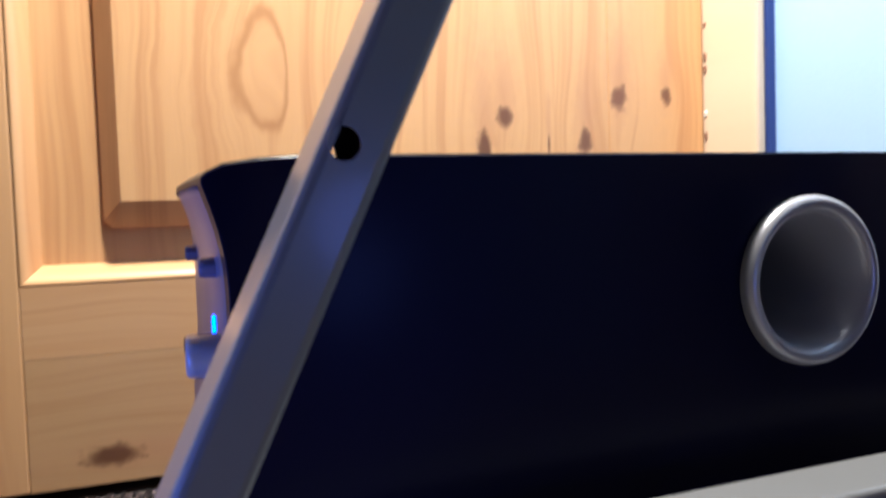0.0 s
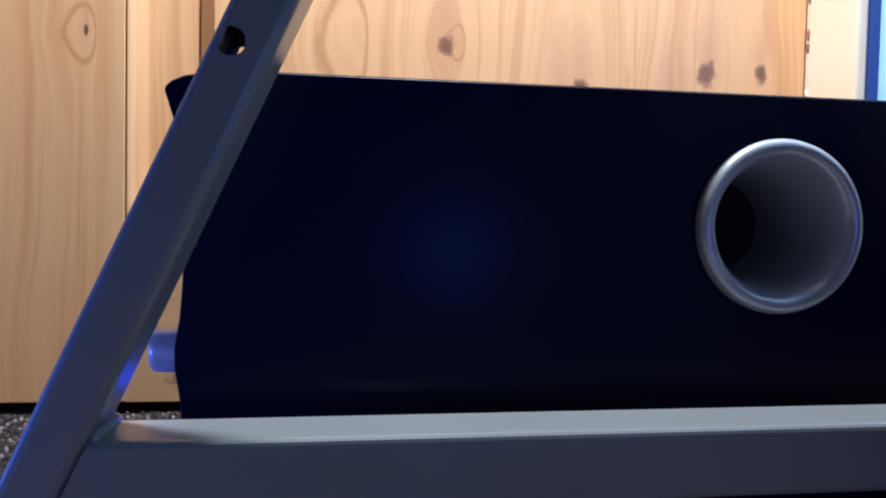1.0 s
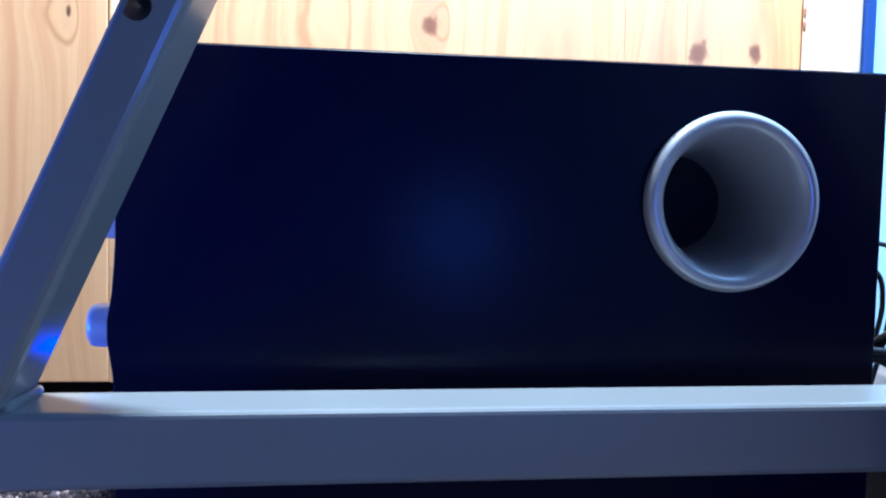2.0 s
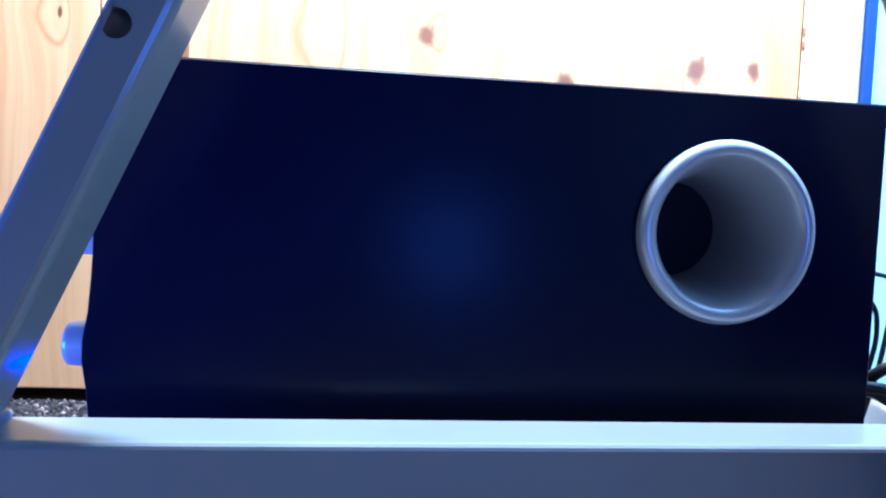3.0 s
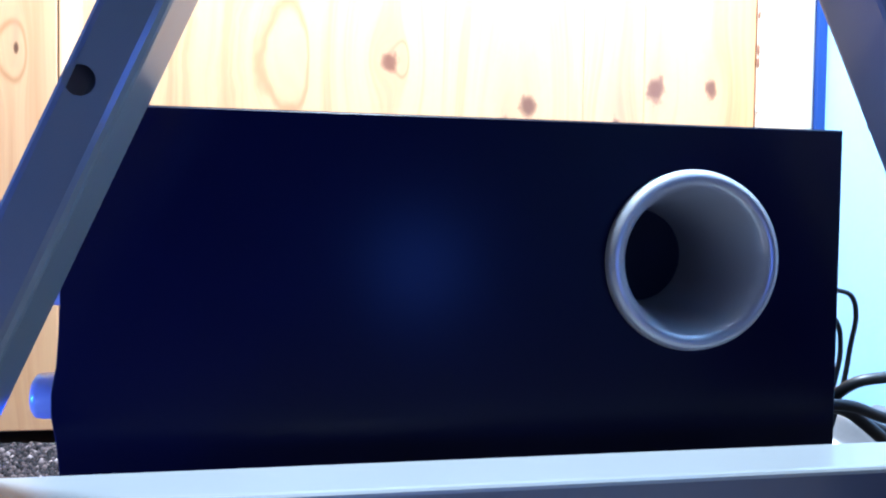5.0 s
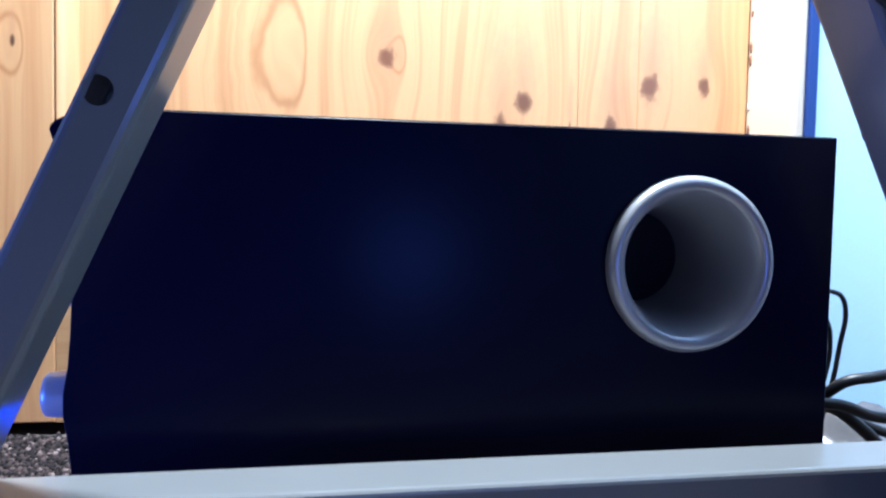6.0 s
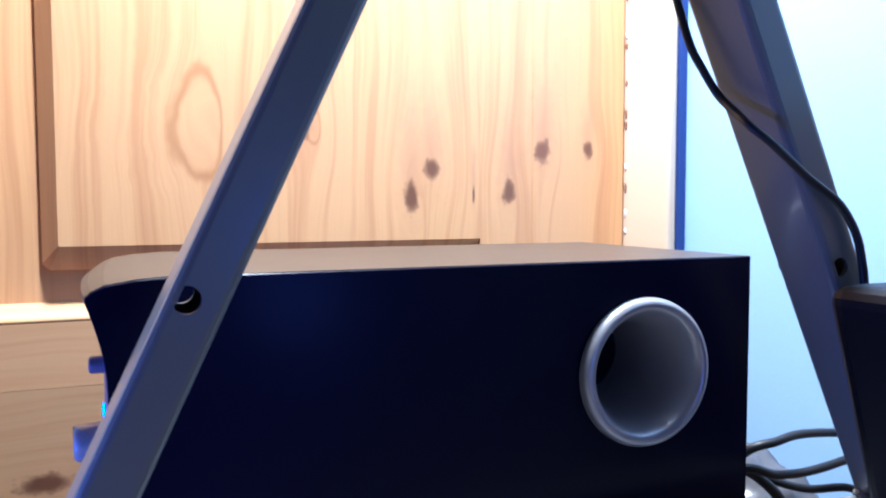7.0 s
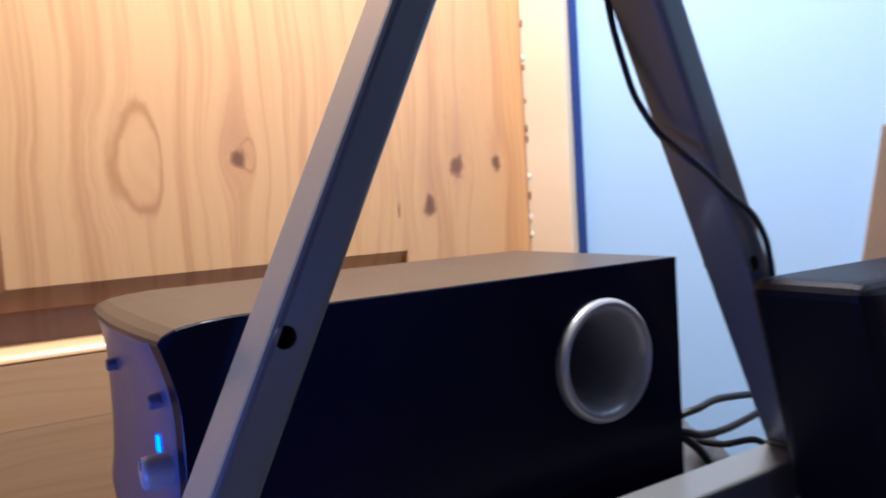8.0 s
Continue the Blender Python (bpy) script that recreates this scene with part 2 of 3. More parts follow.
def lathe(profile, centre, axis="y", steps=64):
    """A profile of (radius, height) turned round an axis through centre; closed where the radius is 0."""
    bm = bmesh.new()
    rings = []
    for r, h in profile:
        ring = []
        for i in range(steps):
            a = 2 * math.pi * i / steps
            c, s = r * math.cos(a), r * math.sin(a)
            p = {"y": (c, h, s), "x": (h, c, s), "z": (c, s, h)}[axis]
            ring.append(bm.verts.new(Vector(centre) + Vector(p)))
        rings.append(ring)
    for a, b in zip(rings, rings[1:]):
        for i in range(steps):
            j = (i + 1) % steps
            bm.faces.new((a[i], a[j], b[j], b[i]))
    for ring, (r, _) in ((rings[0], profile[0]), (rings[-1], profile[-1])):
        if r < 0.0006:
            bm.faces.new(ring)
    return bm


def spline(points, per=10):
    """Points on a smooth line through the given ones."""
    pts = [Vector(p) for p in points]
    pts = [2 * pts[0] - pts[1], *pts, 2 * pts[-1] - pts[-2]]
    out = []
    for i in range(1, len(pts) - 2):
        a, b, c, d = pts[i - 1:i + 3]
        for k in range(per):
            t = k / per
            out.append(0.5 * (2 * b + (c - a) * t + (2 * a - 5 * b + 4 * c - d) * t * t + (3 * b - a - 3 * c + d) * t ** 3))
    return out + [pts[-2]]


def hose(points, radius, sides=10, per=10):
    """A round cable along a smooth line."""
    line = spline(points, per)
    bm = bmesh.new()
    rings, side = [], None
    for i, p in enumerate(line):
        way = (line[min(i + 1, len(line) - 1)] - line[max(i - 1, 0)]).normalized()
        if side is None:
            side = way.orthogonal().normalized()
        side = (side - way * side.dot(way)).normalized()
        up = way.cross(side)
        rings.append([bm.verts.new(p + radius * (math.cos(a) * side + math.sin(a) * up)) for a in (2 * math.pi * k / sides for k in range(sides))])
    for a, b in zip(rings, rings[1:]):
        for k in range(sides):
            j = (k + 1) % sides
            bm.faces.new((a[k], a[j], b[j], b[k]))
    bm.faces.new(rings[0]), bm.faces.new(rings[-1][::-1])
    return bm


# ---- the room ----
DOOR_Y = 0.400
X0, X1, Y0, Y1, TOP = -1.7, 0.5665, -2.2, 0.46, 2.4
WALL_Y = 0.400
DOOR_L, DOOR_R = -0.255, 0.543
JAMB_Y = 0.323

single("floor", box((X0, Y0, -0.05), (X1, Y1, 0.0)), MAT_CARPET, "grey-brown speckled carpet with short loop pile", "carpet", "structure")
single("ceiling", box((X0, Y0, TOP), (X1, Y1, TOP + 0.1)), MAT_ROOM, "plain dim ceiling of the room", "ceiling", "structure")
single("wall_east", box((X1, Y0, 0), (X1 + 0.1, Y1 + 0.1, TOP)), MAT_WALL, "pale blue painted wall beside the pine door", "wall", "structure")
single("wall_west", box((X0 - 0.1, Y0, 0), (X0, Y1, TOP)), MAT_ROOM, "plain dim painted wall", "wall", "structure")
single("wall_south", box((X0, Y0 - 0.1, 0), (X1, Y0, TOP)), MAT_ROOM, "plain dim painted wall", "wall", "structure")
wall = thing("wall_north", (0.2, Y1, 0), "pale painted wall round the pine door", "wall", "structure")
part("wall_left", box((X0, WALL_Y, 0), (DOOR_L - 0.05, Y1 + 0.1, TOP)), MAT_WALL, wall)
part("wall_over_door", box((DOOR_L - 0.05, WALL_Y, 2.05), (X1, Y1 + 0.1, TOP)), MAT_WALL, wall)
part("wall_behind_door", box((DOOR_L - 0.05, Y1 + 0.06, 0), (X1, Y1 + 0.1, 2.05)), MAT_DARK, wall)

frame_set = thing("trim_door_frame", (0.55, 0.4, 0), "pale pine door frame with worn paint along its edge", "door frame", "structure")
part("jamb", box((DOOR_R + 0.0022, JAMB_Y, 0), (X1 - 0.0095, Y1, 2.05), 0.003), MAT_FRAME, frame_set)
part("jamb", box((DOOR_L - 0.05, 0.384, 0), (DOOR_L - 0.010, Y1, 2.05), 0.003), MAT_FRAME, frame_set)
part("shaded_edge", box((X1 - 0.0090, JAMB_Y - 0.003, 0), (X1 - 0.0005, Y1, 2.05)), MAT_EDGE, frame_set, "blue painted strip between frame and wall, shade put into its colour")

# ---- the door ----
door = thing("door_1", (0.14, 0.42, 0.008), "varnished knotty pine door with a raised panel, closed", "door", "structure")
GAP, BACK = 0.012, 0.436
STILE, FACE = 0.120, DOOR_Y
IN_L, IN_R = DOOR_L + STILE + 0.010, DOOR_R - STILE
RAIL_TOP, LOCK_RAIL = 0.178, (0.86, 1.05)
part("stile", box((DOOR_L, FACE, GAP), (IN_L, BACK, 2.0), 0.0015), MAT_STILE_L, door)
part("stile", box((IN_R, FACE, GAP), (DOOR_R, BACK, 2.0), 0.0015), MAT_STILE_R, door)
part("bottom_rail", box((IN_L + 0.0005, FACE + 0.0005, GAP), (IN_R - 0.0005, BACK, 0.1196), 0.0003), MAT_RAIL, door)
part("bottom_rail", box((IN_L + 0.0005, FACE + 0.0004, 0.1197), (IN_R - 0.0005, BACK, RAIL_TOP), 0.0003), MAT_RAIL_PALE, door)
part("lock_rail", box((IN_L + 0.0005, FACE + 0.0005, LOCK_RAIL[0]), (IN_R - 0.0005, BACK, LOCK_RAIL[1]), 0.001), MAT_RAIL, door)
part("top_rail", box((IN_L + 0.0005, FACE + 0.0005, 1.88), (IN_R - 0.0005, BACK, 2.0), 0.001), MAT_RAIL, door)


def raised_panel(z0, z1):
    """A flat margin and, within it, a field standing out with a sloping edge."""
    x0, x1, y = IN_L, IN_R, FACE + 0.019
    part("panel_margin", box((x0, y, z0), (x1, BACK - 0.003, z1)), MAT_MARGIN, door)
    bm = bmesh.new()
    lo, hi = (x0 + 0.064, z0 + 0.045), (x1 - 0.063, z1 - 0.046)
    cut = 0.016
    loops = []
    for inset, yy in ((0.0, y), (0.0, y - 0.004), (cut, FACE - 0.001)):
        a, b, c, d = lo[0] + inset * 0.9, hi[0] - inset * 0.02, lo[1] + inset * 1.35, hi[1] - inset
        k = 0.0 if inset else 0.006
        loops.append([bm.verts.new((px, yy, pz)) for px, pz in ((a + k, c), (b - k, c), (b, c + k), (b, d - k), (b - k, d), (a + k, d), (a, d - k), (a, c + k))] if k else
                     [bm.verts.new((px, yy, pz)) for px, pz in ((a + 0.001, c), (b - 0.001, c), (b, c + 0.001), (b, d - 0.001), (b - 0.001, d), (a + 0.001, d), (a, d - 0.001), (a, c + 0.001))])
    for p, q in zip(loops, loops[1:]):
        for i in range(8):
            bm.faces.new((p[i], p[(i + 1) % 8], q[(i + 1) % 8], q[i]))
    bm.faces.new(loops[-1])
    part("panel_field", bm, MAT_FIELD, door, "raised pine field with dark knots")
    part("panel_margin", box((hi[0] + 0.0003, FACE + 0.0003, z0), (x1 - 0.0003, y - 0.0003, z1)), MAT_STILE_R, door)
    s, t = 0.016, 0.019
    for name, quad, axis in (("moulding", ((x0, z0), (x0 + s, z0 + s), (hi[0], z0 + s), (hi[0], z0)), "x"), ("moulding", ((x0, z1), (x0 + s, z1 - s), (hi[0], z1 - s), (hi[0], z1)), "x"),
                             ("moulding", ((x0, z0), (x0 + s, z0 + s), (x0 + s, z1 - s), (x0, z1)), "z")):
        bm = bmesh.new()
        p0, p1, p2, p3 = [Vector((a, 0, b)) for a, b in quad]
        rows = []
        for k in range(7):
            f = k / 6
            yy = FACE + 0.0005 + t * (1 - math.cos(f * math.pi / 2)) * 0.97
            rows.append((p0.lerp(p1, f), p3.lerp(p2, f), yy))
        verts = [[bm.verts.new((v.x, yy, v.z)) for v in (a, b)] for a, b, yy in rows]
        back = [bm.verts.new((v.x, FACE + t + 0.004, v.z)) for v in (p0, p3)]
        for a, b in zip(verts, verts[1:]):
            bm.faces.new((a[0], a[1], b[1], b[0]))
        bm.faces.new((verts[0][0], back[0], back[1], verts[0][1]))
        part(name, bm, MAT_MOULD if axis == "x" else MAT_STILE_L, door, smooth=True)


raised_panel(RAIL_TOP, LOCK_RAIL[0])
raised_panel(LOCK_RAIL[1], 1.88)

# chips of filler along the edge of the frame
for i in range(10):
    z, w, h = 0.24 + 0.030 * i + random.uniform(-0.014, 0.014), random.uniform(0.0008, 0.0022), random.uniform(0.002, 0.007)
    bm = bmesh.new()
    bmesh.ops.create_icosphere(bm, subdivisions=1, radius=1.0, matrix=Matrix.Translation((DOOR_R + 0.002, 0.3985, z)) @ Matrix.Diagonal((w, 0.0025, h, 1)))
    part("filler_chip", bm, MAT_CHIP if random.random() < 0.35 else MAT_WORN, frame_set)

# ---- the subwoofer ----
LONG, HIGH, WIDE = 0.350, 0.250, 0.185
sub = thing("subwoofer", (0.17, 0.09, 0.0), "black vinyl subwoofer box with a silver bass port, on carpet", "subwoofer")
FRONT = [(0.0, 0.012), (0.0, 0.095), (-0.0015, 0.110), (-0.0035, 0.122), (-0.0035, 0.131), (-0.0015, 0.143), (-0.0005, 0.157), (0.0, 0.168), (0.0, 0.185), (0.0, 0.198),
         (-0.0004, 0.207), (-0.0013, 0.215), (-0.0028, 0.2225), (-0.0047, 0.2295), (-0.0067, 0.2358), (-0.0082, 0.2405)]
CROWN = [(-0.0079, 0.2421), (-0.0055, 0.2444), (0.0, 0.2470), (0.012, 0.2489), (0.028, HIGH), (LONG, HIGH), (LONG, 0.012)]
PX, PZ = 0.2738, 0.1880


def cabinet():
    """The box, with a round opening for the port in its near side and softened long edges."""
    bm = bmesh.new()
    outline = FRONT + CROWN
    mid = Vector((0.17, 0, 0.13))
    rings = []
    for y, inset in ((0.0, 0.0005), (0.0005, 0.0), (WIDE - 0.0005, 0.0), (WIDE, 0.0005)):
        ring = []
        for x, z in outline:
            d = Vector((x, 0, z)) - mid
            k = 1 - inset / max(abs(d.x), abs(d.z))
            ring.append(bm.verts.new((mid.x + d.x * k, y, mid.z + d.z * k)))
        rings.append(ring)
    k = len(outline)
    for a, b in zip(rings, rings[1:]):
        for i in range(k):
            bm.faces.new((a[i], b[i], b[(i + 1) % k], a[(i + 1) % k]))
    bm.faces.new(rings[-1])
    hole = [bm.verts.new((PX + 0.037 * math.cos(t), 0.0, PZ + 0.037 * math.sin(t))) for t in (2 * math.pi * i / 64 for i in range(64))]
    inner = [bm.verts.new((v.co.x, 0.016, v.co.z)) for v in hole]
    rim = [bm.edges.get((rings[0][i], rings[0][(i + 1) % k])) for i in range(k)]
    rim += [bm.edges.new((hole[i], hole[(i + 1) % 64])) for i in range(64)]
    bmesh.ops.triangle_fill(bm, edges=rim, use_beauty=True)
    for i in range(64):
        j = (i + 1) % 64
        bm.faces.new((hole[i], hole[j], inner[j], inner[i]))
    return bm


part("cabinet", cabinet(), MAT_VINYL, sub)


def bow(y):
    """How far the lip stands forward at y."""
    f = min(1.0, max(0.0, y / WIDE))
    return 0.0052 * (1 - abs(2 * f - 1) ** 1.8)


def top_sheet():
    """The upper side, a skin in the colour of its sheen, laid on the cabinet, bowed at its front edge."""
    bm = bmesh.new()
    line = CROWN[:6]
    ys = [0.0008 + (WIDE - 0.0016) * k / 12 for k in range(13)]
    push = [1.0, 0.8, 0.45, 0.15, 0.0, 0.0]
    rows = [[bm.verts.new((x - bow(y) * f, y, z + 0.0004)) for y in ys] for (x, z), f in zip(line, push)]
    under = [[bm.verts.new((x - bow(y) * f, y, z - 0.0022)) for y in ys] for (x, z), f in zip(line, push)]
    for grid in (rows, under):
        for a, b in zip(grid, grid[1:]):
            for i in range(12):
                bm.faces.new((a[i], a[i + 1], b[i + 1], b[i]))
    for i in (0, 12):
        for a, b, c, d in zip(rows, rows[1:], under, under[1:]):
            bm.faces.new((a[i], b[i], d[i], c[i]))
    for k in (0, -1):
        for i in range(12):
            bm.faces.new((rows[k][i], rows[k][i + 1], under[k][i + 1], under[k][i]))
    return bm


part("top_panel", top_sheet(), MAT_TOP_SHEEN, sub, "black vinyl top, its tan sheen put into the colour")


def fascia():
    """A plastic front that follows the hollow of the cabinet's front edge up to the lip."""
    bm = bmesh.new()
    pts = [p for p in FRONT if p[1] > 0.02]
    front, rear = [], []
    for x, z in pts:
        rise = max(0.0, (z - 0.205) / 0.0355)
        y0, y1 = 0.004 + 0.004 * rise ** 2, WIDE - 0.003
        ys = [y0 + (y1 - y0) * k / 12 for k in range(13)]
        front.append([bm.verts.new((x + (0.0025 if y < y0 + 0.001 else -0.0010 if y < 0.025 else -0.0022) + 0.0030 * rise - bow(y) * rise ** 1.5, y, z)) for y in ys])
        rear.append([bm.verts.new((x + 0.004, y, z)) for y in ys])
    for grid in (front, rear):
        for a, b in zip(grid, grid[1:]):
            for i in range(12):
                bm.faces.new((a[i], a[i + 1], b[i + 1], b[i]))
    for i in (0, 12):
        for a, b, c, d in zip(front, front[1:], rear, rear[1:]):
            bm.faces.new((a[i], b[i], d[i], c[i]))
    for k in (0, -1):
        for i in range(12):
            bm.faces.new((front[k][i], front[k][i + 1], rear[k][i + 1], rear[k][i]))
    return bm


part("fascia", fascia(), MAT_FASCIA, sub, "silver-grey plastic front panel", smooth=True)
PORT = [(0.0424, -0.0002), (0.0426, -0.0032), (0.0419, -0.0056), (0.0403, -0.0070), (0.0384, -0.0074), (0.0365, -0.0067), (0.0349, -0.0050), (0.0334, -0.0022), (0.0320, 0.002),
        (0.0302, 0.009), (0.0283, 0.018), (0.0268, 0.030), (0.0258, 0.044), (0.0254, 0.062)]
part("bass_port", lathe([(r * 0.978, h) for r, h in PORT], (PX, 0, PZ), "y", 96), MAT_SILVER, sub, "silver flared bass port", smooth=True)
# black disc closes the tube, the hollow's shade put in as its colour
part("port_dark_end", lathe([(0.0005, 0.0619), (0.0251, 0.0619)], (PX, 0, PZ), "y", 48), MAT_BLACK, sub)
for y, z, r, tip in ((0.030, 0.1245, 0.0104, -0.0190), (0.028, 0.1735, 0.0088, -0.0150)):
    knob = part("volume_knob", lathe([(0.0005, tip), (r * 0.80, tip), (r * 0.93, tip + 0.0010), (r * 0.97, tip + 0.0030), (r, tip + 0.010), (r * 1.02, 0.001)], (0, y, z), "x", 40), MAT_KNOB, sub, "silver-grey volume knob", smooth=True)
    part("knob_mark", box((tip - 0.0004, y - 0.0005, z + 0.002), (tip + 0.0008, y + 0.0005, z + 0.0075)), MAT_BLACK, knob)
# added glow, no part of the real box, mirrored as blue in the leg
part("patch_glow_bar", box((-0.0029, 0.030, 0.092), (-0.001, 0.060, 0.104), 0.0008), MAT_LED, sub, "added blue glow low on the front, mirrored as a patch in the leg")
for y, z in ((0.032, 0.208), (0.149, 0.2095)):
    part("button", lathe([(0.0005, -0.0105), (0.0033, -0.0105), (0.0040, -0.0095), (0.0042, -0.002), (0.0046, 0.0)], (0.002, y, z), "x", 20), MAT_FASCIA, sub, "small round silver-grey button", smooth=True)
part("led", box((-0.0034, 0.0410, 0.1785), (-0.001, 0.0455, 0.1870), 0.0006), MAT_LED, sub, "lit bright blue power light")
for x in (0.03, 0.32):
    for y in (0.025, 0.16):
        part("rubber_foot", lathe([(0.0005, 0.0), (0.011, 0.0), (0.012, 0.002), (0.012, 0.0125), (0.0005, 0.0125)], (x, y, 0), "z", 20), MAT_CABLE, sub)

# ---- the steel stand ----
stand = thing("trestle_stand", (0.19, -0.05, 0.0), "glossy grey painted steel A-frame stand with a welded crossbar", "trestle")
FACE_Y, BACK_Y, TUBE = -0.069, -0.034, 0.0211


def lean(z):
    """How far the stand leans towards the room at a height."""
    return -0.045 * (z - 0.22)


def tube_leg(foot, top, hole_at):
    """A hollow square tube between two points of (x, z), with a hole bored through front and back at that height."""
    a, b = Vector((foot[0], 0, foot[1])), Vector((top[0], 0, top[1]))
    way = (b - a).normalized()
    side = Vector((way.z, 0, -way.x))
    if side.x < 0:
        side = -side
    bm = bmesh.new()
    r, half = 0.0036, TUBE / 2
    y_mid, y_half = (FACE_Y + BACK_Y) / 2, (BACK_Y - FACE_Y) / 2
    section = []
    for sx, sy, start in ((1, 1, 0), (-1, 1, 90), (-1, -1, 180), (1, -1, 270)):
        for k in range(4):
            t = radians(start + 30 * k)
            section.append((sx * (half - r) + r * math.cos(t), sy * (y_half - r) + r * math.sin(t)))

    def at(u, v, s):
        p = a + way * s + side * u
        return (p.x, y_mid + v + lean(p.z), p.z)

    full, s0 = (b - a).length, (hole_at - foot[1]) / way.z
    cuts = [0.0, s0 - 0.012, s0 + 0.012, full]
    rings = [[bm.verts.new(at(u, v, s)) for u, v in section] for s in cuts]
    flat = {(3, 4): 1, (11, 12): -1}
    for n_cut, (p, q) in enumerate(zip(rings, rings[1:])):
        for i in range(16):
            j = (i + 1) % 16
            if n_cut == 1 and (i, j) in flat:
                v = flat[(i, j)] * y_half
                circle = [bm.verts.new(at(0.0051 * math.cos(t) - 0.0040, v, s0 + 0.0051 * math.sin(t))) for t in (2 * math.pi * k / 24 for k in range(24))]
                deep = [bm.verts.new(at(0.0051 * math.cos(t) - 0.0040, v * 0.88, s0 + 0.0051 * math.sin(t))) for t in (2 * math.pi * k / 24 for k in range(24))]
                rim = []
                for e in ((p[i], p[j]), (q[i], q[j]), (p[i], q[i]), (p[j], q[j])):
                    rim.append(bm.edges.get(e) or bm.edges.new(e))
                rim += [bm.edges.new((circle[k], circle[(k + 1) % 24])) for k in range(24)]
                bmesh.ops.triangle_fill(bm, edges=rim, use_beauty=True)
                for k in range(24):
                    m = (k + 1) % 24
                    bm.faces.new((circle[k], circle[m], deep[m], deep[k]))
            else:
                bm.faces.new((p[i], p[j], q[j], q[i]))
    bm.faces.new(rings[0]), bm.faces.new(rings[-1][::-1])
    return bm


def mid_left(z):
    return 0.0333 + 0.46 * (z - 0.250)


def mid_right(z):
    return 0.3440 - 0.515 * (z - 0.250)


Z_TOP = 0.57
leg_l = part("leg", tube_leg((mid_left(0.0), 0.0), (mid_left(Z_TOP), Z_TOP), 0.2461), MAT_STEEL, stand)
leg_r = part("leg", tube_leg((mid_right(0.0), 0.0), (mid_right(Z_TOP), Z_TOP), 0.251), MAT_STEEL, stand)


def crossbar():
    bm = bmesh.new()
    r = 0.0025
    y0, y1, drop = FACE_Y + 0.0055, BACK_Y + 0.0040, 0.0280
    ring = []
    for cy, cz, start in ((y1 - r, -r, 0), (y0 + r, -r, 90), (y0 + r, -drop + r, 180), (y1 - r, -drop + r, 270)):
        for k in range(4):
            t = radians(start + 30 * k)
            ring.append((cy + r * math.cos(t), cz + r * math.sin(t)))
    ends = []
    for top, mid, sgn in ((0.1077, mid_left, 1), (0.1103, mid_right, -1)):
        ends.append([bm.verts.new((mid(top + cz) + sgn * TUBE * 0.56, cy, top + cz)) for cy, cz in ring])
    for i in range(16):
        j = (i + 1) % 16
        bm.faces.new((ends[0][i], ends[0][j], ends[1][j], ends[1][i]))
    bm.faces.new(ends[0]), bm.faces.new(ends[1][::-1])
    return bm


part("crossbar", crossbar(), MAT_STEEL, stand)
for mid, sgn, z in ((mid_left, 1, 0.1075), (mid_right, -1, 0.1102)):
    x = mid(z) + sgn * TUBE * 0.57
    part("weld", hose([(x + sgn * 0.001, BACK_Y + 0.003, z + 0.001), (x + sgn * 0.0015, -0.045, z + 0.0012), (x + sgn * 0.001, -0.055, z + 0.001), (x + sgn * 0.0012, FACE_Y + 0.008, z)], 0.0022, 8, 5), MAT_STEEL, stand, smooth=True)

# ---- the black speaker by the other leg ----
speaker = thing("satellite_speaker", (0.40, -0.13, 0.0), "matt black tapered speaker standing before the stand's leg", "speaker")


def tapered(x0a, x0b, x1a, x1b, ya, yb, z0, z1, bevel):
    bm = box((0, 0, 0), (1, 1, 1))
    for v in bm.verts:
        x, y, z = v.co
        f = z
        lo, hi = x0a + (x0b - x0a) * f, x1a + (x1b - x1a) * f
        v.co = (lo + (hi - lo) * x, ya + (yb - ya) * y, z0 + (z1 - z0) * z)
    bmesh.ops.bevel(bm, geom=bm.edges[:], offset=bevel, segments=4, profile=0.5, affect="EDGES")
    return bm


part("cabinet", tapered(0.388, 0.315, 0.485, 0.505, -0.155, -0.079, 0.0, 0.243, 0.011), MAT_BLACK, speaker)
part("front_grille", tapered(0.398, 0.334, 0.478, 0.492, -0.1565, -0.1548, 0.012, 0.226, 0.0007), MAT_CABLE, speaker)

# ---- cables ----
single("lamp_cable", hose([(0.243, -0.042, 0.47), (0.247, -0.042, 0.43), (0.2525, -0.042, 0.402), (0.2585, -0.042, 0.383), (0.266, -0.044, 0.359), (0.273, -0.046, 0.346), (0.2790, -0.050, 0.334), (0.2800, -0.060, 0.325), (0.2800, -0.0705, 0.317), (0.288, -0.0765, 0.3085), (0.310, -0.0760, 0.294), (0.332, -0.0755, 0.281), (0.344, -0.0755, 0.266), (0.349, -0.0755, 0.251), (0.351, -0.0755, 0.238), (0.352, -0.0765, 0.2)], 0.0021),
       MAT_CABLE, "thin black cable hanging across the stand's leg", "cable", smooth=True)
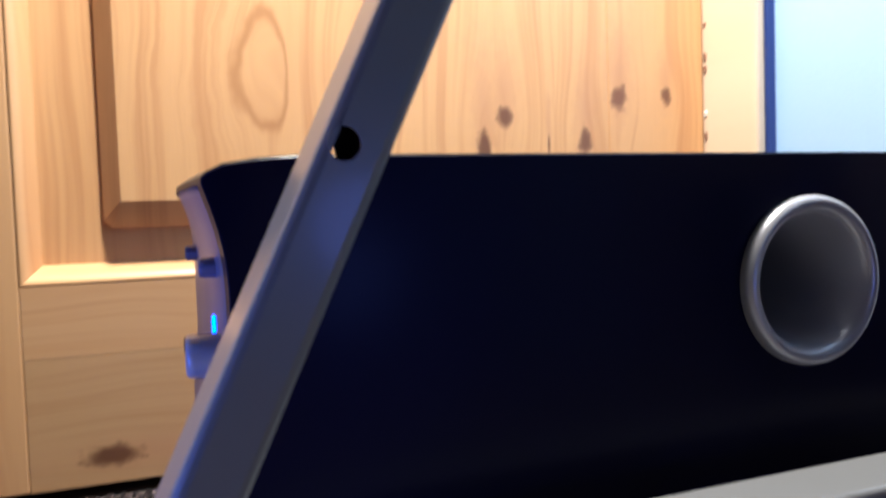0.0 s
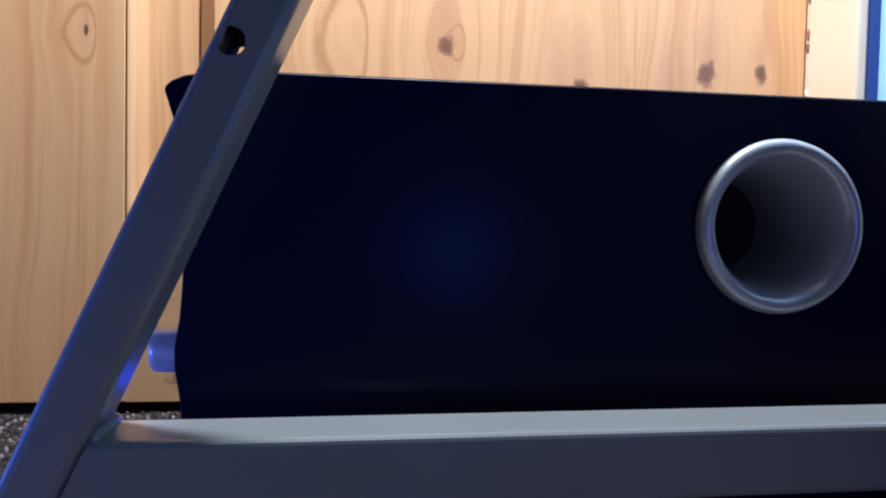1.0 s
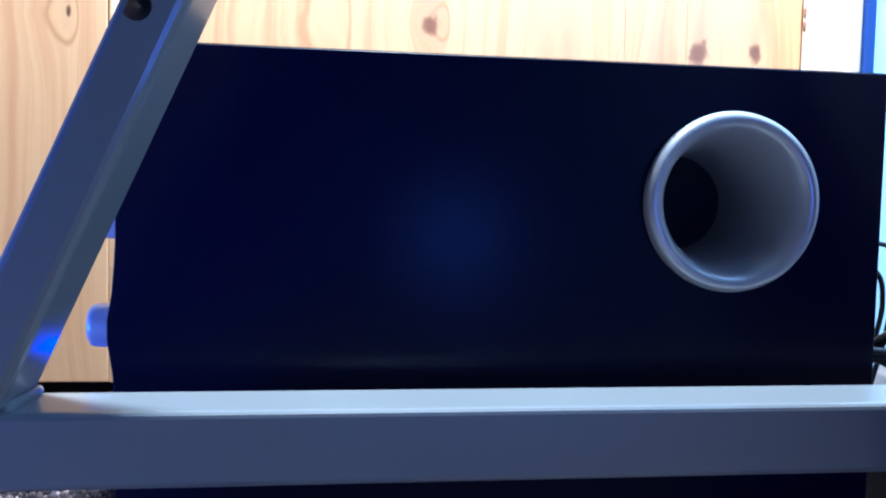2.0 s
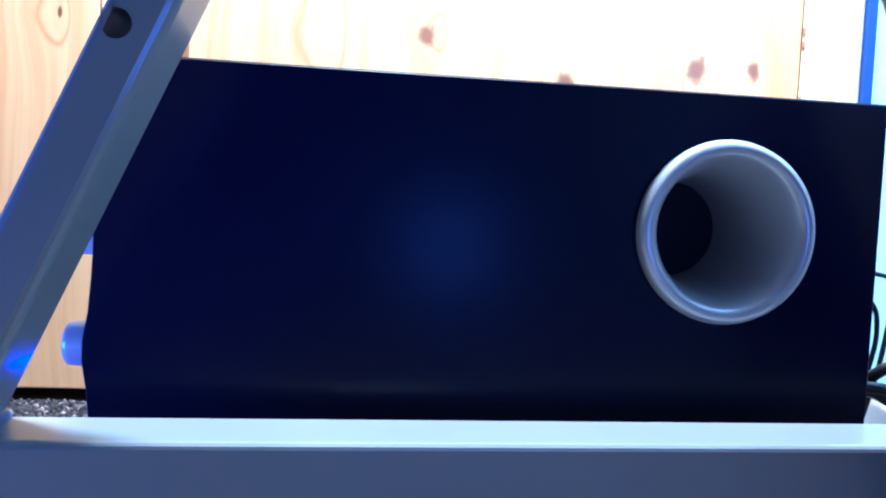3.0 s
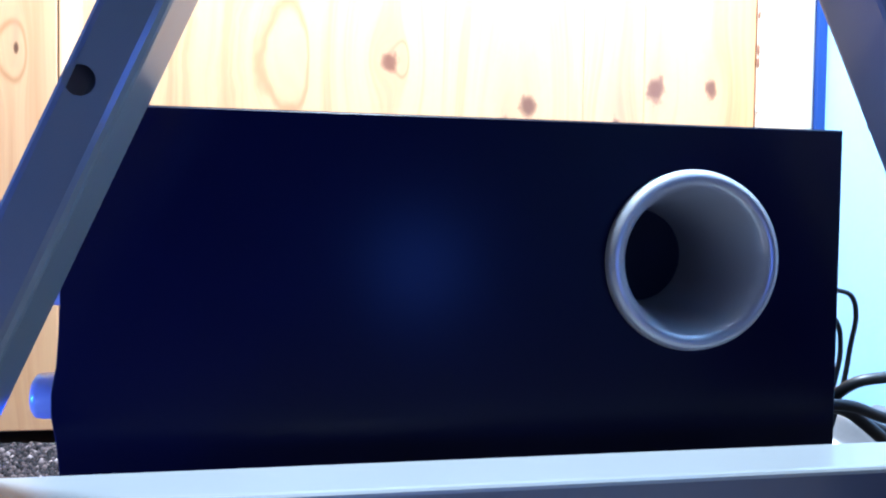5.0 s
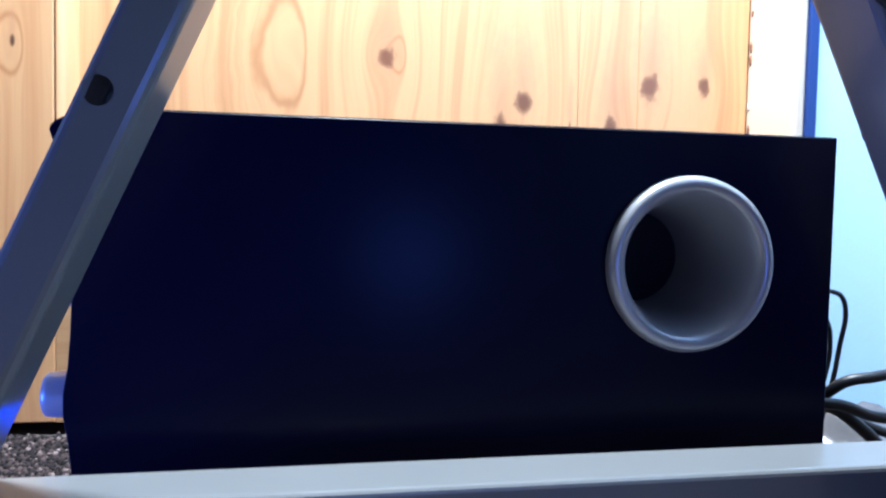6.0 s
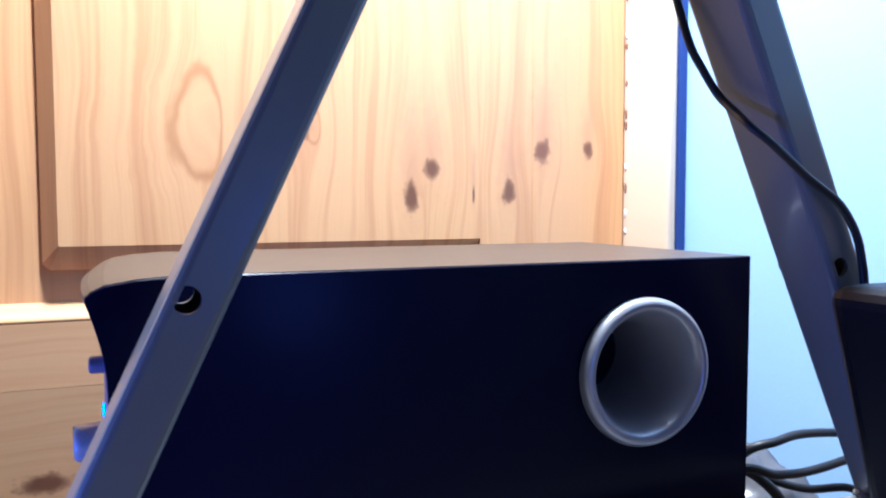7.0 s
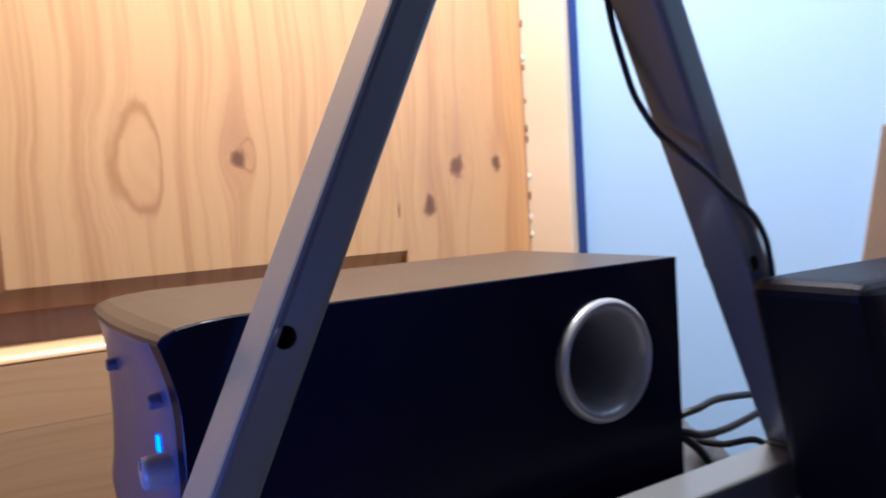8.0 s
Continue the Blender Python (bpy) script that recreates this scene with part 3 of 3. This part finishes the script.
single("speaker_cable", hose([(0.351, 0.03, 0.112), (0.373, 0.02, 0.113), (0.395, 0.02, 0.106), (0.42, 0.02, 0.1045), (0.45, 0.022, 0.106), (0.48, 0.025, 0.109), (0.50, 0.03, 0.114), (0.487, 0.032, 0.119), (0.455, 0.03, 0.124), (0.42, 0.026, 0.128), (0.395, 0.022, 0.127), (0.378, 0.03, 0.120), (0.366, 0.05, 0.09), (0.38, 0.07, 0.04), (0.40, 0.08, 0.006), (0.46, 0.10, 0.004)], 0.0030),
       MAT_CABLE, "looped black speaker cable behind the subwoofer", "cable", smooth=True)
single("power_cable", hose([(0.351, 0.03, 0.104), (0.373, 0.03, 0.110), (0.395, 0.03, 0.097), (0.410, 0.03, 0.082), (0.424, 0.03, 0.06), (0.432, 0.04, 0.02), (0.45, 0.06, 0.005), (0.50, 0.07, 0.004)], 0.0036),
       MAT_CABLE, "thick black power cable running to the carpet", "cable", smooth=True)
single("speaker_cable", hose([(0.351, 0.05, 0.118), (0.38, 0.05, 0.110), (0.405, 0.042, 0.096), (0.432, 0.03, 0.088), (0.465, 0.02, 0.086), (0.485, 0.015, 0.06), (0.492, 0.016, 0.03), (0.50, 0.02, 0.004)], 0.0028),
       MAT_CABLE, "looped black speaker cable behind the subwoofer", "cable", smooth=True)
single("audio_cable", hose([(0.351, 0.08, 0.163), (0.38, 0.08, 0.170), (0.408, 0.08, 0.167), (0.418, 0.08, 0.163), (0.421, 0.08, 0.151), (0.418, 0.08, 0.134), (0.413, 0.08, 0.107), (0.405, 0.09, 0.05), (0.40, 0.10, 0.004)], 0.0015),
       MAT_CABLE, "thin black audio lead looping down", "cable", smooth=True)
single("audio_cable", hose([(0.351, 0.085, 0.158), (0.39, 0.085, 0.160), (0.410, 0.085, 0.150), (0.415, 0.085, 0.135), (0.412, 0.085, 0.112), (0.402, 0.095, 0.05), (0.395, 0.10, 0.004)], 0.0015),
       MAT_CABLE, "thin black audio lead looping down", "cable", smooth=True)


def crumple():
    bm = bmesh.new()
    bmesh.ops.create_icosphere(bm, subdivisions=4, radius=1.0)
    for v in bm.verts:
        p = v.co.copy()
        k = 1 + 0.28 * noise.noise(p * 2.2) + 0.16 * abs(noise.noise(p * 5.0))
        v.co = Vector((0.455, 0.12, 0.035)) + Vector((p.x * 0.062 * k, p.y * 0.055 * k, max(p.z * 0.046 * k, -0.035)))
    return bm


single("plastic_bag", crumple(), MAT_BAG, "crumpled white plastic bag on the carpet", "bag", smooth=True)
bm = box((0.545, -0.55, 0.0), (0.5635, 0.016, 0.341), 0.003)
for v in bm.verts:
    v.co.y -= 0.175 * v.co.z
single("brown_board", bm, MAT_BOARD, "brown wooden board leaning beside the wall", "board")


# ---- carpet pile ----
def pile(x0, x1, y0, y1, step):
    xs, ys = np.meshgrid(np.arange(x0, x1, step), np.arange(y0, y1, step))
    rng = np.random.default_rng(4)
    n = xs.size
    cx, cy = xs.ravel() + rng.uniform(-0.4, 0.4, n) * step, ys.ravel() + rng.uniform(-0.4, 0.4, n) * step
    r, h, turn = rng.uniform(0.45, 0.75, n) * step, rng.uniform(0.002, 0.0055, n), rng.uniform(0, 6.28, n)
    verts, k = np.zeros((n, 9, 3)), np.arange(4) * math.pi / 2
    for i, (f, g) in enumerate(((0.8, 0.0), (1.0, 0.6))):
        a = turn[:, None] + k[None, :]
        verts[:, i * 4:i * 4 + 4, 0] = cx[:, None] + f * r[:, None] * np.cos(a)
        verts[:, i * 4:i * 4 + 4, 1] = cy[:, None] + f * r[:, None] * np.sin(a)
        verts[:, i * 4:i * 4 + 4, 2] = (h * g)[:, None]
    verts[:, 8, 0], verts[:, 8, 1], verts[:, 8, 2] = cx, cy, h
    quads = [(i, (i + 1) % 4, 4 + (i + 1) % 4, 4 + i) for i in range(4)]
    tris = [(4 + i, 4 + (i + 1) % 4, 8) for i in range(4)]
    faces = [tuple(int(b * 9 + v) for v in f) for b in range(n) for f in (*quads, *tris)]
    me = bpy.data.meshes.new("carpet_pile")
    me.from_pydata(verts.reshape(-1, 3).tolist(), [], faces)
    me.materials.append(MAT_TUFT)
    for p in me.polygons:
        p.use_smooth = True
    tagged(new("carpet_pile", me), "speckled grey-brown loop pile of the carpet", "carpet", "", "stuff")


pile(-0.32, 0.555, -0.10, 0.395, 0.0038)
